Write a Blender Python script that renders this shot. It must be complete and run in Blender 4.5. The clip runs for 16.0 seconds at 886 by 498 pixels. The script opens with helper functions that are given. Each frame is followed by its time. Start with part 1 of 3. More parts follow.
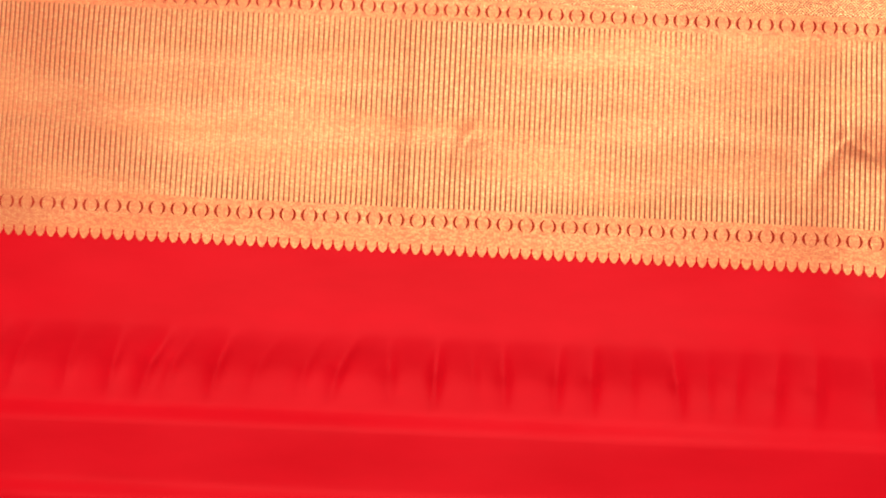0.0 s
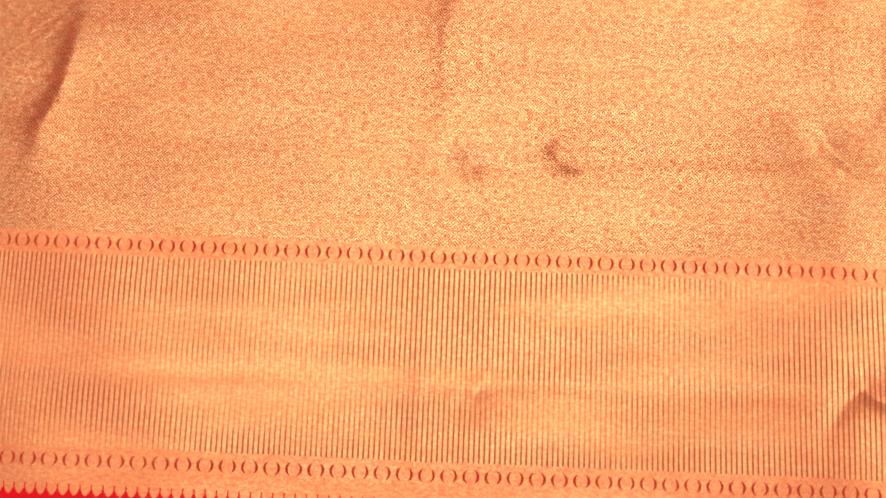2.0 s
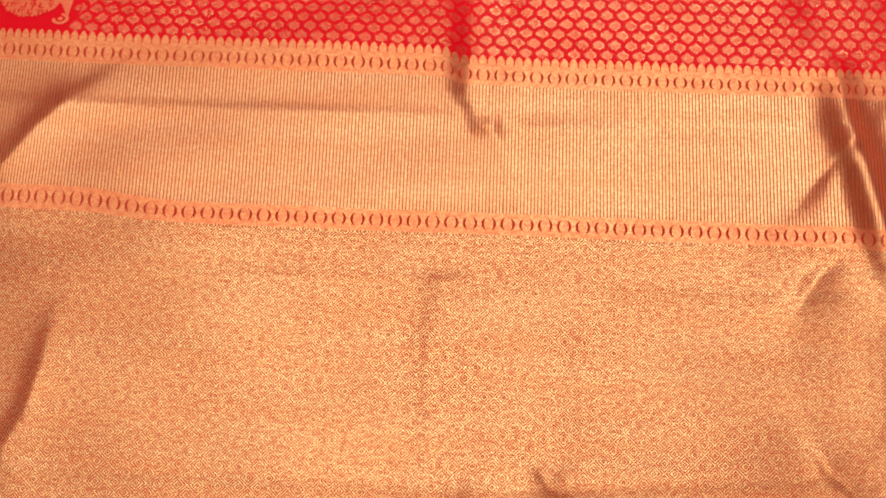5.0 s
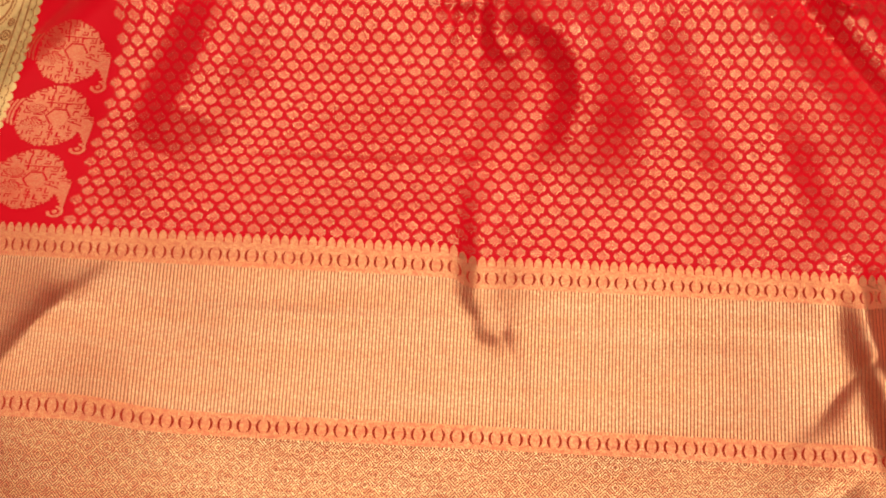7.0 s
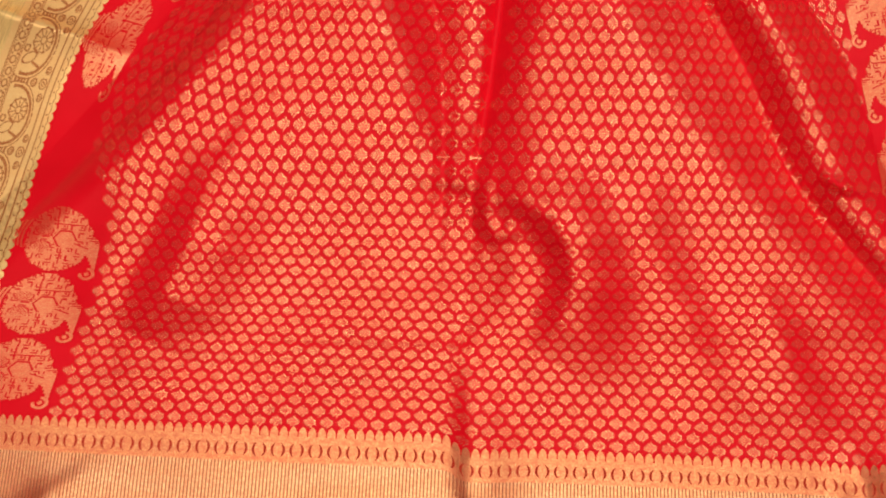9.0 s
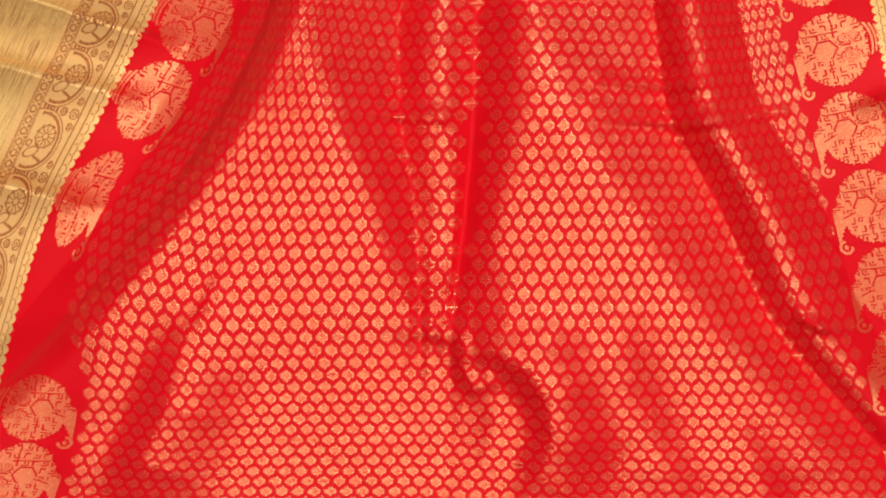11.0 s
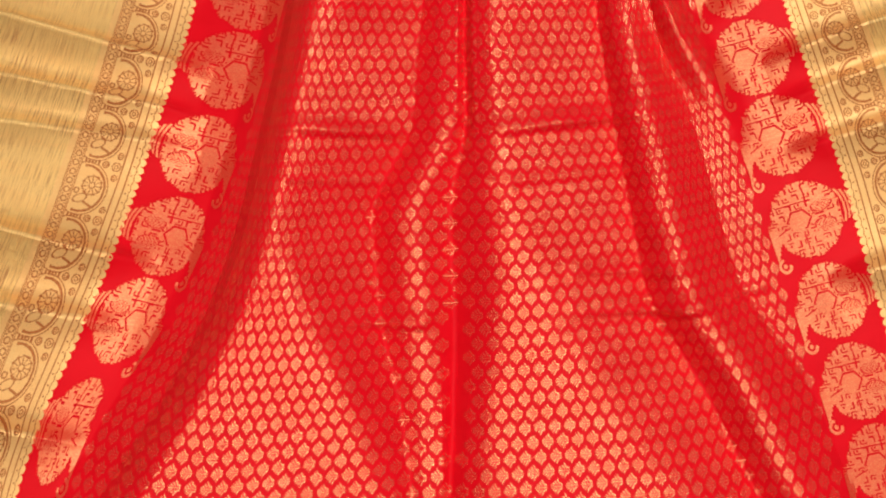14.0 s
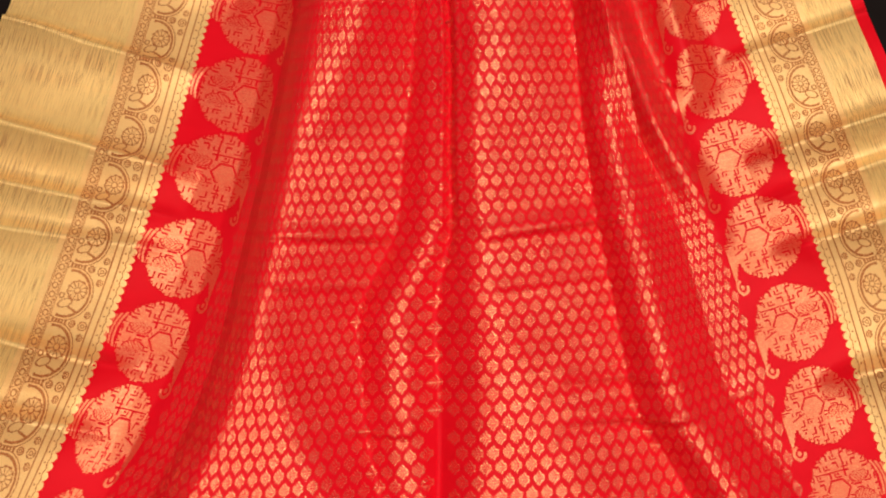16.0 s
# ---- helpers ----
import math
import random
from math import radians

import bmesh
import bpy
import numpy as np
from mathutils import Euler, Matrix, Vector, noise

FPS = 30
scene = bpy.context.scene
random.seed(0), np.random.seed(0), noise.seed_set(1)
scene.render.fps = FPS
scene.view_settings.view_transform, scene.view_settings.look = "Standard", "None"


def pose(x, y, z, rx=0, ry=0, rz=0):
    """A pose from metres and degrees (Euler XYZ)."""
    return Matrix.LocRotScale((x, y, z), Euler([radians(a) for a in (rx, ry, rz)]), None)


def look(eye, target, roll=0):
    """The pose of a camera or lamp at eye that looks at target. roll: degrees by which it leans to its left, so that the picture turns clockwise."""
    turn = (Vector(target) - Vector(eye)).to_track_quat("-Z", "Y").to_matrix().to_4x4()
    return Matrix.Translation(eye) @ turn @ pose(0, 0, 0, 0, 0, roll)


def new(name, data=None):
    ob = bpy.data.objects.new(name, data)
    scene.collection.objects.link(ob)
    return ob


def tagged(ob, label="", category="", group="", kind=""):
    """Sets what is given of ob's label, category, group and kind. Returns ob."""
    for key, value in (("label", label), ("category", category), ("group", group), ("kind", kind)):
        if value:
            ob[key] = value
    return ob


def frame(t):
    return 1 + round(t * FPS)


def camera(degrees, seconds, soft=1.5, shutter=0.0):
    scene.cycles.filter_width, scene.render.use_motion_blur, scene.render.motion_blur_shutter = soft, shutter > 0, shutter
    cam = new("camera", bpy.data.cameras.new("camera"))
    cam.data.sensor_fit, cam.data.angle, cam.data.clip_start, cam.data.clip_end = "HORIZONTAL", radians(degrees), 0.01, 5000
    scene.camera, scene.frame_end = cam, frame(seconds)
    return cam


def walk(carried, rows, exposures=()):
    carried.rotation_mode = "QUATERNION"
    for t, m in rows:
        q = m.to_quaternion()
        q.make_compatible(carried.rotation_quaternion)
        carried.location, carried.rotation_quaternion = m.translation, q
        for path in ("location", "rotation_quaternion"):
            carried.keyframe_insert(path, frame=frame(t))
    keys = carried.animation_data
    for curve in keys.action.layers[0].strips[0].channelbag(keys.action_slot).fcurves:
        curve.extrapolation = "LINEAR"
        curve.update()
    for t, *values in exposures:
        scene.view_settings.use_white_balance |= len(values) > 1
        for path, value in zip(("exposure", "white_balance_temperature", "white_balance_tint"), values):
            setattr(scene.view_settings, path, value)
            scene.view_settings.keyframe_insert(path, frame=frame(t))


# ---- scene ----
cam = camera(50.8, 16.0, soft=2.0)
PATH = [
    (0, (0.097, -0.239, 0.724), (0.095, -0.103, -1.271), 0.0),
    (0.5, (0.095, -0.202, 0.725), (0.093, -0.041, -1.268), 0.3),
    (1, (0.092, -0.167, 0.727), (0.09, 0.037, -1.263), 0.1),
    (1.5, (0.09, -0.137, 0.728), (0.088, 0.113, -1.257), -0.2),
    (2, (0.089, -0.104, 0.73), (0.085, 0.193, -1.248), -0.3),
    (2.5, (0.09, -0.071, 0.732), (0.084, 0.259, -1.24), -0.7),
    (3, (0.092, -0.039, 0.732), (0.087, 0.334, -1.233), -0.5),
    (3.5, (0.096, -0.011, 0.732), (0.096, 0.399, -1.225), 0.2),
    (4, (0.099, 0.017, 0.73), (0.101, 0.462, -1.22), 0.4),
    (4.2, (0.099, 0.031, 0.73), (0.103, 0.477, -1.219), 0.6),
    (6.3, (0.098, 0.232, 0.745), (0.091, 0.59, -1.223), -0.1),
    (6.5, (0.097, 0.249, 0.745), (0.09, 0.607, -1.222), -0.1),
    (7, (0.095, 0.283, 0.745), (0.087, 0.668, -1.217), -0.2),
    (7.5, (0.095, 0.312, 0.745), (0.085, 0.724, -1.212), -0.1),
    (8, (0.094, 0.338, 0.746), (0.085, 0.786, -1.203), -0.3),
    (8.5, (0.096, 0.364, 0.751), (0.086, 0.837, -1.193), -0.4),
    (9, (0.099, 0.387, 0.758), (0.092, 0.893, -1.177), -0.2),
    (9.5, (0.103, 0.405, 0.763), (0.098, 0.945, -1.163), -0.3),
    (10, (0.108, 0.429, 0.771), (0.103, 0.987, -1.15), -0.4),
    (10.2, (0.109, 0.44, 0.774), (0.107, 0.998, -1.147), -0.2),
    (12.3, (0.117, 0.596, 0.811), (0.146, 1.078, -1.129), -1.3),
    (12.5, (0.116, 0.607, 0.813), (0.15, 1.09, -1.128), -0.9),
    (13, (0.113, 0.629, 0.817), (0.163, 1.13, -1.119), 0.5),
    (13.5, (0.114, 0.644, 0.822), (0.171, 1.174, -1.106), 0.5),
    (14, (0.119, 0.657, 0.827), (0.178, 1.224, -1.09), 0.2),
    (14.5, (0.125, 0.672, 0.831), (0.186, 1.263, -1.079), -0.2),
    (15, (0.13, 0.686, 0.834), (0.196, 1.301, -1.068), 0.1),
    (15.5, (0.136, 0.698, 0.839), (0.201, 1.332, -1.057), 0.0),
    (16, (0.139, 0.708, 0.844), (0.205, 1.365, -1.044), -0.2),
]
walk(cam, [(t, look(eye, target, roll)) for t, eye, target, roll in PATH],
     exposures=[(0, 0.16), (3.5, 0.02), (6.5, -0.20), (10, -0.12), (16, -0.06)])


# ---- light ----
world = bpy.data.worlds.new("world")
scene.world = world
world.use_nodes = True
world.node_tree.nodes["Background"].inputs[0].default_value = (1.0, 0.9, 0.8, 1)
world.node_tree.nodes["Background"].inputs[1].default_value = 0.02


def area(name, place, target, sx, sy, watts, colour):
    data = bpy.data.lights.new(name, "AREA")
    data.shape, data.size, data.size_y = "RECTANGLE", sx, sy
    data.energy, data.color = watts, colour
    ob = new(name, data)
    ob.matrix_world = look(place, target)
    return ob


area("ceiling_lamp", (0.02, 0.30, 2.52), (0.02, 0.301, 0), 2.6, 2.2, 60, (1.0, 0.88, 0.76))
# Unseen key added high on the right, for the glints along the crests.
area("key_light", (1.25, 2.05, 2.40), (0.1, 0.7, 0.0), 0.9, 0.9, 30, (1.0, 0.94, 0.86))


# ---- materials ----
def links(m):
    m.use_nodes = True
    t = m.node_tree
    return t.nodes, t.links, t.nodes["Principled BSDF"], t.nodes["Material Output"]


def node(nodes, kind, **values):
    n = nodes.new(kind)
    for key, value in values.items():
        if key == "operation":
            n.operation = value
        else:
            n.inputs[int(key[1:])].default_value = value
    return n


def calc(nodes, link, operation, a, b=0.0):
    n = nodes.new("ShaderNodeMath")
    n.operation = operation
    for k, v in ((0, a), (1, b)):
        if isinstance(v, (int, float)):
            n.inputs[k].default_value = v
        else:
            link.new(v, n.inputs[k])
    return n.outputs[0]


def ramp(nodes, link, fac, lo, hi):
    n = nodes.new("ShaderNodeMapRange")
    n.interpolation_type = "SMOOTHSTEP"
    n.inputs["From Min"].default_value, n.inputs["From Max"].default_value = lo, hi
    link.new(fac, n.inputs["Value"])
    return n.outputs["Result"]


def weave(nodes, link, sx, sy, detail=2.0):
    """Noise stretched along the threads, in metres of cloth."""
    uv = nodes.new("ShaderNodeUVMap")
    uv.uv_map = "cloth"
    mp = nodes.new("ShaderNodeMapping")
    mp.inputs["Scale"].default_value = (sx, sy, 1)
    link.new(uv.outputs[0], mp.inputs[0])
    n = nodes.new("ShaderNodeTexNoise")
    n.inputs["Scale"].default_value = 1.0
    n.inputs["Detail"].default_value = detail
    link.new(mp.outputs[0], n.inputs["Vector"])
    return n.outputs["Fac"], uv


def mixrgb(nodes, link, fac, a, b):
    n = nodes.new("ShaderNodeMix")
    n.data_type = "RGBA"
    for key, v in (("A", a), ("B", b)):
        sock = [i for i in n.inputs if i.name == key and i.type == "RGBA"][0]
        if isinstance(v, tuple):
            sock.default_value = v
        else:
            link.new(v, sock)
    if isinstance(fac, float):
        n.inputs[0].default_value = fac
    else:
        link.new(fac, n.inputs[0])
    return [o for o in n.outputs if o.type == "RGBA"][0]


RED = (0.86, 0.006, 0.018, 1)
RED_DEEP = (0.77, 0.004, 0.013, 1)


def silk(name, a=RED, b=RED_DEEP):
    m = bpy.data.materials.new(name)
    nodes, link, p, out = links(m)
    fine, uv = weave(nodes, link, 2600, 900)
    broad, _ = weave(nodes, link, 10, 30, 4)
    link.new(mixrgb(nodes, link, ramp(nodes, link, broad, 0.2, 0.9), a, b), p.inputs["Base Color"])
    p.inputs["Roughness"].default_value = 0.42
    p.inputs["Specular IOR Level"].default_value = 0.28
    p.inputs["Specular Tint"].default_value = (1.0, 0.25, 0.25, 1)
    p.inputs["Anisotropic"].default_value = 0.5
    p.inputs["Anisotropic Rotation"].default_value = 0.25
    p.inputs["Sheen Weight"].default_value = 0.015
    p.inputs["Sheen Tint"].default_value = (1.0, 0.2, 0.2, 1)
    tan = nodes.new("ShaderNodeTangent")
    tan.direction_type, tan.uv_map = "UV_MAP", "cloth"
    link.new(tan.outputs[0], p.inputs["Tangent"])
    bump = nodes.new("ShaderNodeBump")
    bump.inputs["Strength"].default_value, bump.inputs["Distance"].default_value = 0.12, 0.0004
    link.new(fine, bump.inputs["Height"])
    link.new(bump.outputs[0], p.inputs["Normal"])
    return m


def zari(name, pattern="plain", metal=(0.98, 0.52, 0.22, 1), rough=0.40, share=0.60, under=(0.80, 0.13, 0.06, 1), along=0.75, contrast=0.15, pitch=0.0040, fleck=1.0):
    """Metal thread woven over silk: a glossy metal over a coloured ground, with the pattern of the band."""
    m = bpy.data.materials.new(name)
    nodes, link, p, out = links(m)
    fine, uv = weave(nodes, link, 500, 2400, 3)
    broad, _ = weave(nodes, link, 9, 70, 5)
    p.inputs["Base Color"].default_value = under
    p.inputs["Roughness"].default_value = 0.6
    p.inputs["Specular IOR Level"].default_value = 0.2
    g = nodes.new("ShaderNodeBsdfPrincipled")
    g.inputs["Metallic"].default_value = 1.0
    g.inputs["Anisotropic"].default_value = along
    # Glint bands along the creases, painted as lighter and duller metal.
    warm = (metal[0], metal[1] * 0.86, metal[2] * 0.78, 1)
    link.new(mixrgb(nodes, link, ramp(nodes, link, broad, 0.3, 0.7), metal, warm), g.inputs["Base Color"])
    r = calc(nodes, link, "MULTIPLY_ADD", fine, 0.16)
    r.node.inputs[2].default_value = rough - 0.08
    link.new(r, g.inputs["Roughness"])
    tan = nodes.new("ShaderNodeTangent")
    tan.direction_type, tan.uv_map = "UV_MAP", "cloth"
    g.inputs["Anisotropic Rotation"].default_value = 0.25
    link.new(tan.outputs[0], g.inputs["Tangent"])
    sep = nodes.new("ShaderNodeSeparateXYZ")
    link.new(uv.outputs[0], sep.inputs[0])
    u, v = sep.outputs[0], sep.outputs[1]
    height = fine
    if pattern == "stripe":
        f = calc(nodes, link, "FRACT", calc(nodes, link, "DIVIDE", u, pitch))
        tri = calc(nodes, link, "ABSOLUTE", calc(nodes, link, "SUBTRACT", f, 0.5))
        mask = calc(nodes, link, "SUBTRACT", 1.0, ramp(nodes, link, tri, 0.27, 0.40))
    elif pattern == "diamond":
        a = calc(nodes, link, "DIVIDE", u, 0.0154)
        b = calc(nodes, link, "DIVIDE", v, 0.0150)
        fa = calc(nodes, link, "ABSOLUTE", calc(nodes, link, "SUBTRACT", calc(nodes, link, "FRACT", a), 0.5))
        fb = calc(nodes, link, "ABSOLUTE", calc(nodes, link, "SUBTRACT", calc(nodes, link, "FRACT", b), 0.5))
        d = calc(nodes, link, "ADD", fa, fb)
        d = calc(nodes, link, "ABSOLUTE", calc(nodes, link, "SUBTRACT", d, 0.5))
        rings = calc(nodes, link, "FRACT", calc(nodes, link, "MULTIPLY", d, 6.0))
        rings = calc(nodes, link, "ABSOLUTE", calc(nodes, link, "SUBTRACT", rings, 0.5))
        mask = ramp(nodes, link, rings, 0.16, 0.34)
    elif pattern == "ribbed":
        streak, _ = weave(nodes, link, 1100, 40, 3)
        mask = ramp(nodes, link, streak, 0.34, 0.56)
    else:
        mask = ramp(nodes, link, fine, 0.15, 0.5)
    grain, _ = weave(nodes, link, 620, 900, 1)
    coarse, _ = weave(nodes, link, 190, 380, 2)
    patch, _ = weave(nodes, link, 4, 16, 5)
    flecks = calc(nodes, link, "MULTIPLY", ramp(nodes, link, grain, 0.38, 0.60), ramp(nodes, link, coarse, 0.30, 0.62))
    # The ground shows between the metal threads: fully in the lines of the pattern, in flecks elsewhere.
    # Static patches fade the pattern, imitating zones that catch no glint.
    keep = calc(nodes, link, "MULTIPLY_ADD", ramp(nodes, link, patch, 0.36, 0.62), 1.0 - contrast)
    keep.node.inputs[2].default_value = contrast
    depth = calc(nodes, link, "MULTIPLY", calc(nodes, link, "SUBTRACT", 1.0, mask), keep)
    dark = (under[0] * 0.46, under[1] * 0.30, under[2] * 0.30, 1)
    link.new(mixrgb(nodes, link, depth, under, dark), p.inputs["Base Color"])
    body = calc(nodes, link, "MULTIPLY_ADD", flecks, share * 1.35 * fleck)
    body.node.inputs[2].default_value = share * (0.83 - 0.55 * fleck)
    open_ = calc(nodes, link, "MULTIPLY_ADD", depth, -0.90)
    open_.node.inputs[2].default_value = 1.0
    weight = calc(nodes, link, "MULTIPLY", body, open_)
    weight.node.use_clamp = True
    mix = nodes.new("ShaderNodeMixShader")
    link.new(weight, mix.inputs[0])
    link.new(p.outputs[0], mix.inputs[1])
    link.new(g.outputs[0], mix.inputs[2])
    link.new(mix.outputs[0], out.inputs["Surface"])
    bump = nodes.new("ShaderNodeBump")
    bump.inputs["Strength"].default_value, bump.inputs["Distance"].default_value = 0.35, 0.0004
    total = calc(nodes, link, "MULTIPLY_ADD", mask, 0.8)
    link.new(fine, total.node.inputs[2])
    link.new(total, bump.inputs["Height"])
    link.new(bump.outputs[0], g.inputs["Normal"])
    return m


def plain(name, a, b, rough, scale=6.0):
    m = bpy.data.materials.new(name)
    nodes, link, p, out = links(m)
    n = nodes.new("ShaderNodeTexNoise")
    n.inputs["Scale"].default_value, n.inputs["Detail"].default_value = scale, 6
    tc = nodes.new("ShaderNodeTexCoord")
    link.new(tc.outputs["Object"], n.inputs["Vector"])
    link.new(mixrgb(nodes, link, n.outputs["Fac"], a, b), p.inputs["Base Color"])
    p.inputs["Roughness"].default_value = rough
    return m


SILK = silk("red_silk")
GROUND = silk("rust_silk", (0.60, 0.050, 0.024, 1), (0.50, 0.036, 0.018, 1))
STRIPE = zari("striped_zari", "stripe", (0.98, 0.53, 0.24, 1), 0.40, 0.62, (0.90, 0.21, 0.095, 1), 0.5, 0.22, 0.0040, 0.75)
STRIPE_BOLD = zari("bold_striped_zari", "stripe", (1.0, 0.61, 0.30, 1), 0.36, 0.70, (0.76, 0.14, 0.068, 1), 0.5, 0.90, 0.0028, 0.45)
DIAMOND = zari("diamond_zari", "diamond", (1.0, 0.66, 0.31, 1), 0.36, 0.78, (0.84, 0.17, 0.075, 1), 0.5, 0.85)
PLAIN = zari("plain_zari", "plain", (0.98, 0.48, 0.21, 1), 0.42, 0.58, (0.88, 0.20, 0.095, 1), 0.5)
LINE_GOLD = zari("fine_gold_line", "plain", (1.0, 0.60, 0.28, 1), 0.40, 0.7, (0.85, 0.25, 0.10, 1))
RIBBED = zari("ribbed_zari", "ribbed", (1.0, 0.70, 0.30, 1), 0.42, 0.50, (0.98, 0.66, 0.24, 1), 0.0, 0.55)
VINE_GOLD = zari("vine_zari", "plain", (1.0, 0.70, 0.31, 1), 0.40, 0.50, (0.98, 0.60, 0.23, 1), 0.0)
BUTTA = zari("motif_zari", "plain", (1.0, 0.76, 0.40, 1), 0.25, 0.40, (1.0, 0.062, 0.052, 1), 0.15, fleck=0.12)
# Brown for the vine's lines: the shade of its gold relief, put into colour.
VINE_LINE = zari("vine_relief_shade", "plain", (0.78, 0.38, 0.14, 1), 0.45, 0.45, (0.48, 0.14, 0.04, 1), 0.0)
PAISLEY = zari("paisley_zari", "plain", (1.0, 0.70, 0.34, 1), 0.34, 0.33, (0.92, 0.060, 0.036, 1), 0.5, fleck=0.4)
WALL = plain("wall_paint", (0.22, 0.19, 0.16, 1), (0.19, 0.165, 0.14, 1), 0.8)
CEILING = plain("ceiling_paint", (0.45, 0.43, 0.40, 1), (0.41, 0.39, 0.36, 1), 0.85)
FLOOR = plain("dark_floor", (0.006, 0.004, 0.004, 1), (0.014, 0.009, 0.008, 1), 0.9)
FLOOR.node_tree.nodes["Principled BSDF"].inputs["Specular IOR Level"].default_value = 0.1


# ---- the lie of the cloth ----
U_LINES = np.array([-0.30, -0.085, 0.0, 0.135, 0.32, 0.345, 0.54, 0.70, 0.785, 0.93])
GATHER = (
    (0.45, (-0.51, -0.295, -0.220, -0.085, 0.100, 0.125, 0.320, 0.480, 0.555, 0.700)),
    (0.60, (-0.47, -0.262, -0.190, -0.065, 0.112, 0.136, 0.325, 0.470, 0.548, 0.690)),
    (0.67, (-0.46, -0.250, -0.208, -0.075, 0.116, 0.142, 0.330, 0.466, 0.543, 0.683)),
    (0.75, (-0.44, -0.232, -0.185, -0.060, 0.122, 0.150, 0.335, 0.460, 0.536, 0.675)),
    (0.85, (-0.41, -0.191, -0.114, -0.034, 0.129, 0.160, 0.344, 0.450, 0.531, 0.667)),
    (0.93, (-0.38, -0.158, -0.072, -0.012, 0.136, 0.168, 0.352, 0.440, 0.528, 0.660)),
    (1.10, (-0.32, -0.101, -0.008, 0.018, 0.160, 0.185, 0.346, 0.422, 0.513, 0.647)),
    (1.30, (-0.26, -0.045, 0.050, 0.075, 0.187, 0.207, 0.362, 0.416, 0.494, 0.632)),
    (1.60, (-0.18, 0.040, 0.125, 0.150, 0.245, 0.265, 0.395, 0.445, 0.510, 0.640)),
)


def pchip(xs, ys, x):
    """Monotone cubic through knots; ys may hold a column for each row of x."""
    xs, h = np.asarray(xs), np.diff(xs)
    d = np.diff(ys, axis=0) / h[:, None]
    m = np.zeros_like(ys)
    m[1:-1] = np.where(d[1:] * d[:-1] > 0, 2 * d[1:] * d[:-1] / np.where(np.abs(d[1:] + d[:-1]) < 1e-12, 1, d[1:] + d[:-1]), 0)
    m[0], m[-1] = d[0], d[-1]
    i = np.clip(np.searchsorted(xs, x) - 1, 0, len(h) - 1)
    return i, h[i], (x - xs[i]) / h[i], m


def hermite(y0, y1, m0, m1, h, s):
    return y0 * (1 + 2 * s) * (1 - s) ** 2 + m0 * h * s * (1 - s) ** 2 + y1 * s * s * (3 - 2 * s) + m1 * h * s * s * (s - 1)


def across(u, y):
    """The gather at a distance y along the cloth: plan x, and the knots of the row."""
    ys = np.array([r[0] for r in GATHER])
    xs = np.array([r[1] for r in GATHER])
    i, h, s, m = pchip(ys, xs, np.clip(y, ys[0], ys[-1]))
    knots = hermite(xs[i], xs[i + 1], m[i], m[i + 1], h[:, None], s[:, None])
    du = np.diff(U_LINES)
    d = np.diff(knots, axis=1) / du
    slope = np.zeros_like(knots)
    slope[:, 1:-1] = 2 * d[:, 1:] * d[:, :-1] / np.maximum(d[:, 1:] + d[:, :-1], 1e-9)
    slope[:, 0], slope[:, -1] = d[:, 0], d[:, -1]
    k = np.clip(np.searchsorted(U_LINES, u) - 1, 0, len(du) - 1)
    n = np.arange(len(u))
    x = hermite(knots[n, k], knots[n, k + 1], slope[n, k], slope[n, k + 1], du[k], (u - U_LINES[k]) / du[k])
    return x + 0.033 * np.minimum(y - 0.45, 0), knots


def plan(u, v):
    """Where the thread crossing (u, v) lies in plan."""
    u, v = np.asarray(u, float), np.asarray(v, float)
    g = np.clip((v - 0.46) / 0.45, 0, 1)
    g = g * g * (3 - 2 * g)
    y = v
    for _ in range(3):
        x, knots = across(u, y)
        left = np.maximum(knots[:, 3] - x, 0)
        right = np.maximum(x - knots[:, 6], 0)
        y = v - 0.033 * (x - 0.1) * (1 - 0.8 * g) + 0.34 * g * (np.sqrt(left ** 2 + 0.0004) - 0.02)
        y = y + 0.22 * g * (np.sqrt(right ** 2 + 0.0004) - 0.02)
        y = y + 0.010 * np.exp(-((v - 0.30) / 0.05) ** 2) / (1 + np.exp(np.clip((x + 0.16) / 0.015, -40, 40)))
        y = y + 0.0042 * np.exp(-((v - 0.43) / 0.06) ** 2) * np.tanh((0.106 - x) / 0.005)
    return x, y


# A fold: its line in plan, height along it, and how far it falls off to its left and right.
FOLDS = []


def fold(line, heights, left, right, power=2.0):
    heights = np.array(heights, float)
    FOLDS.append((np.array(line, float), heights * (1.5 if heights.max() > 0.0095 else 1.25 if power == 1.2 else 1.0), left, right, power))


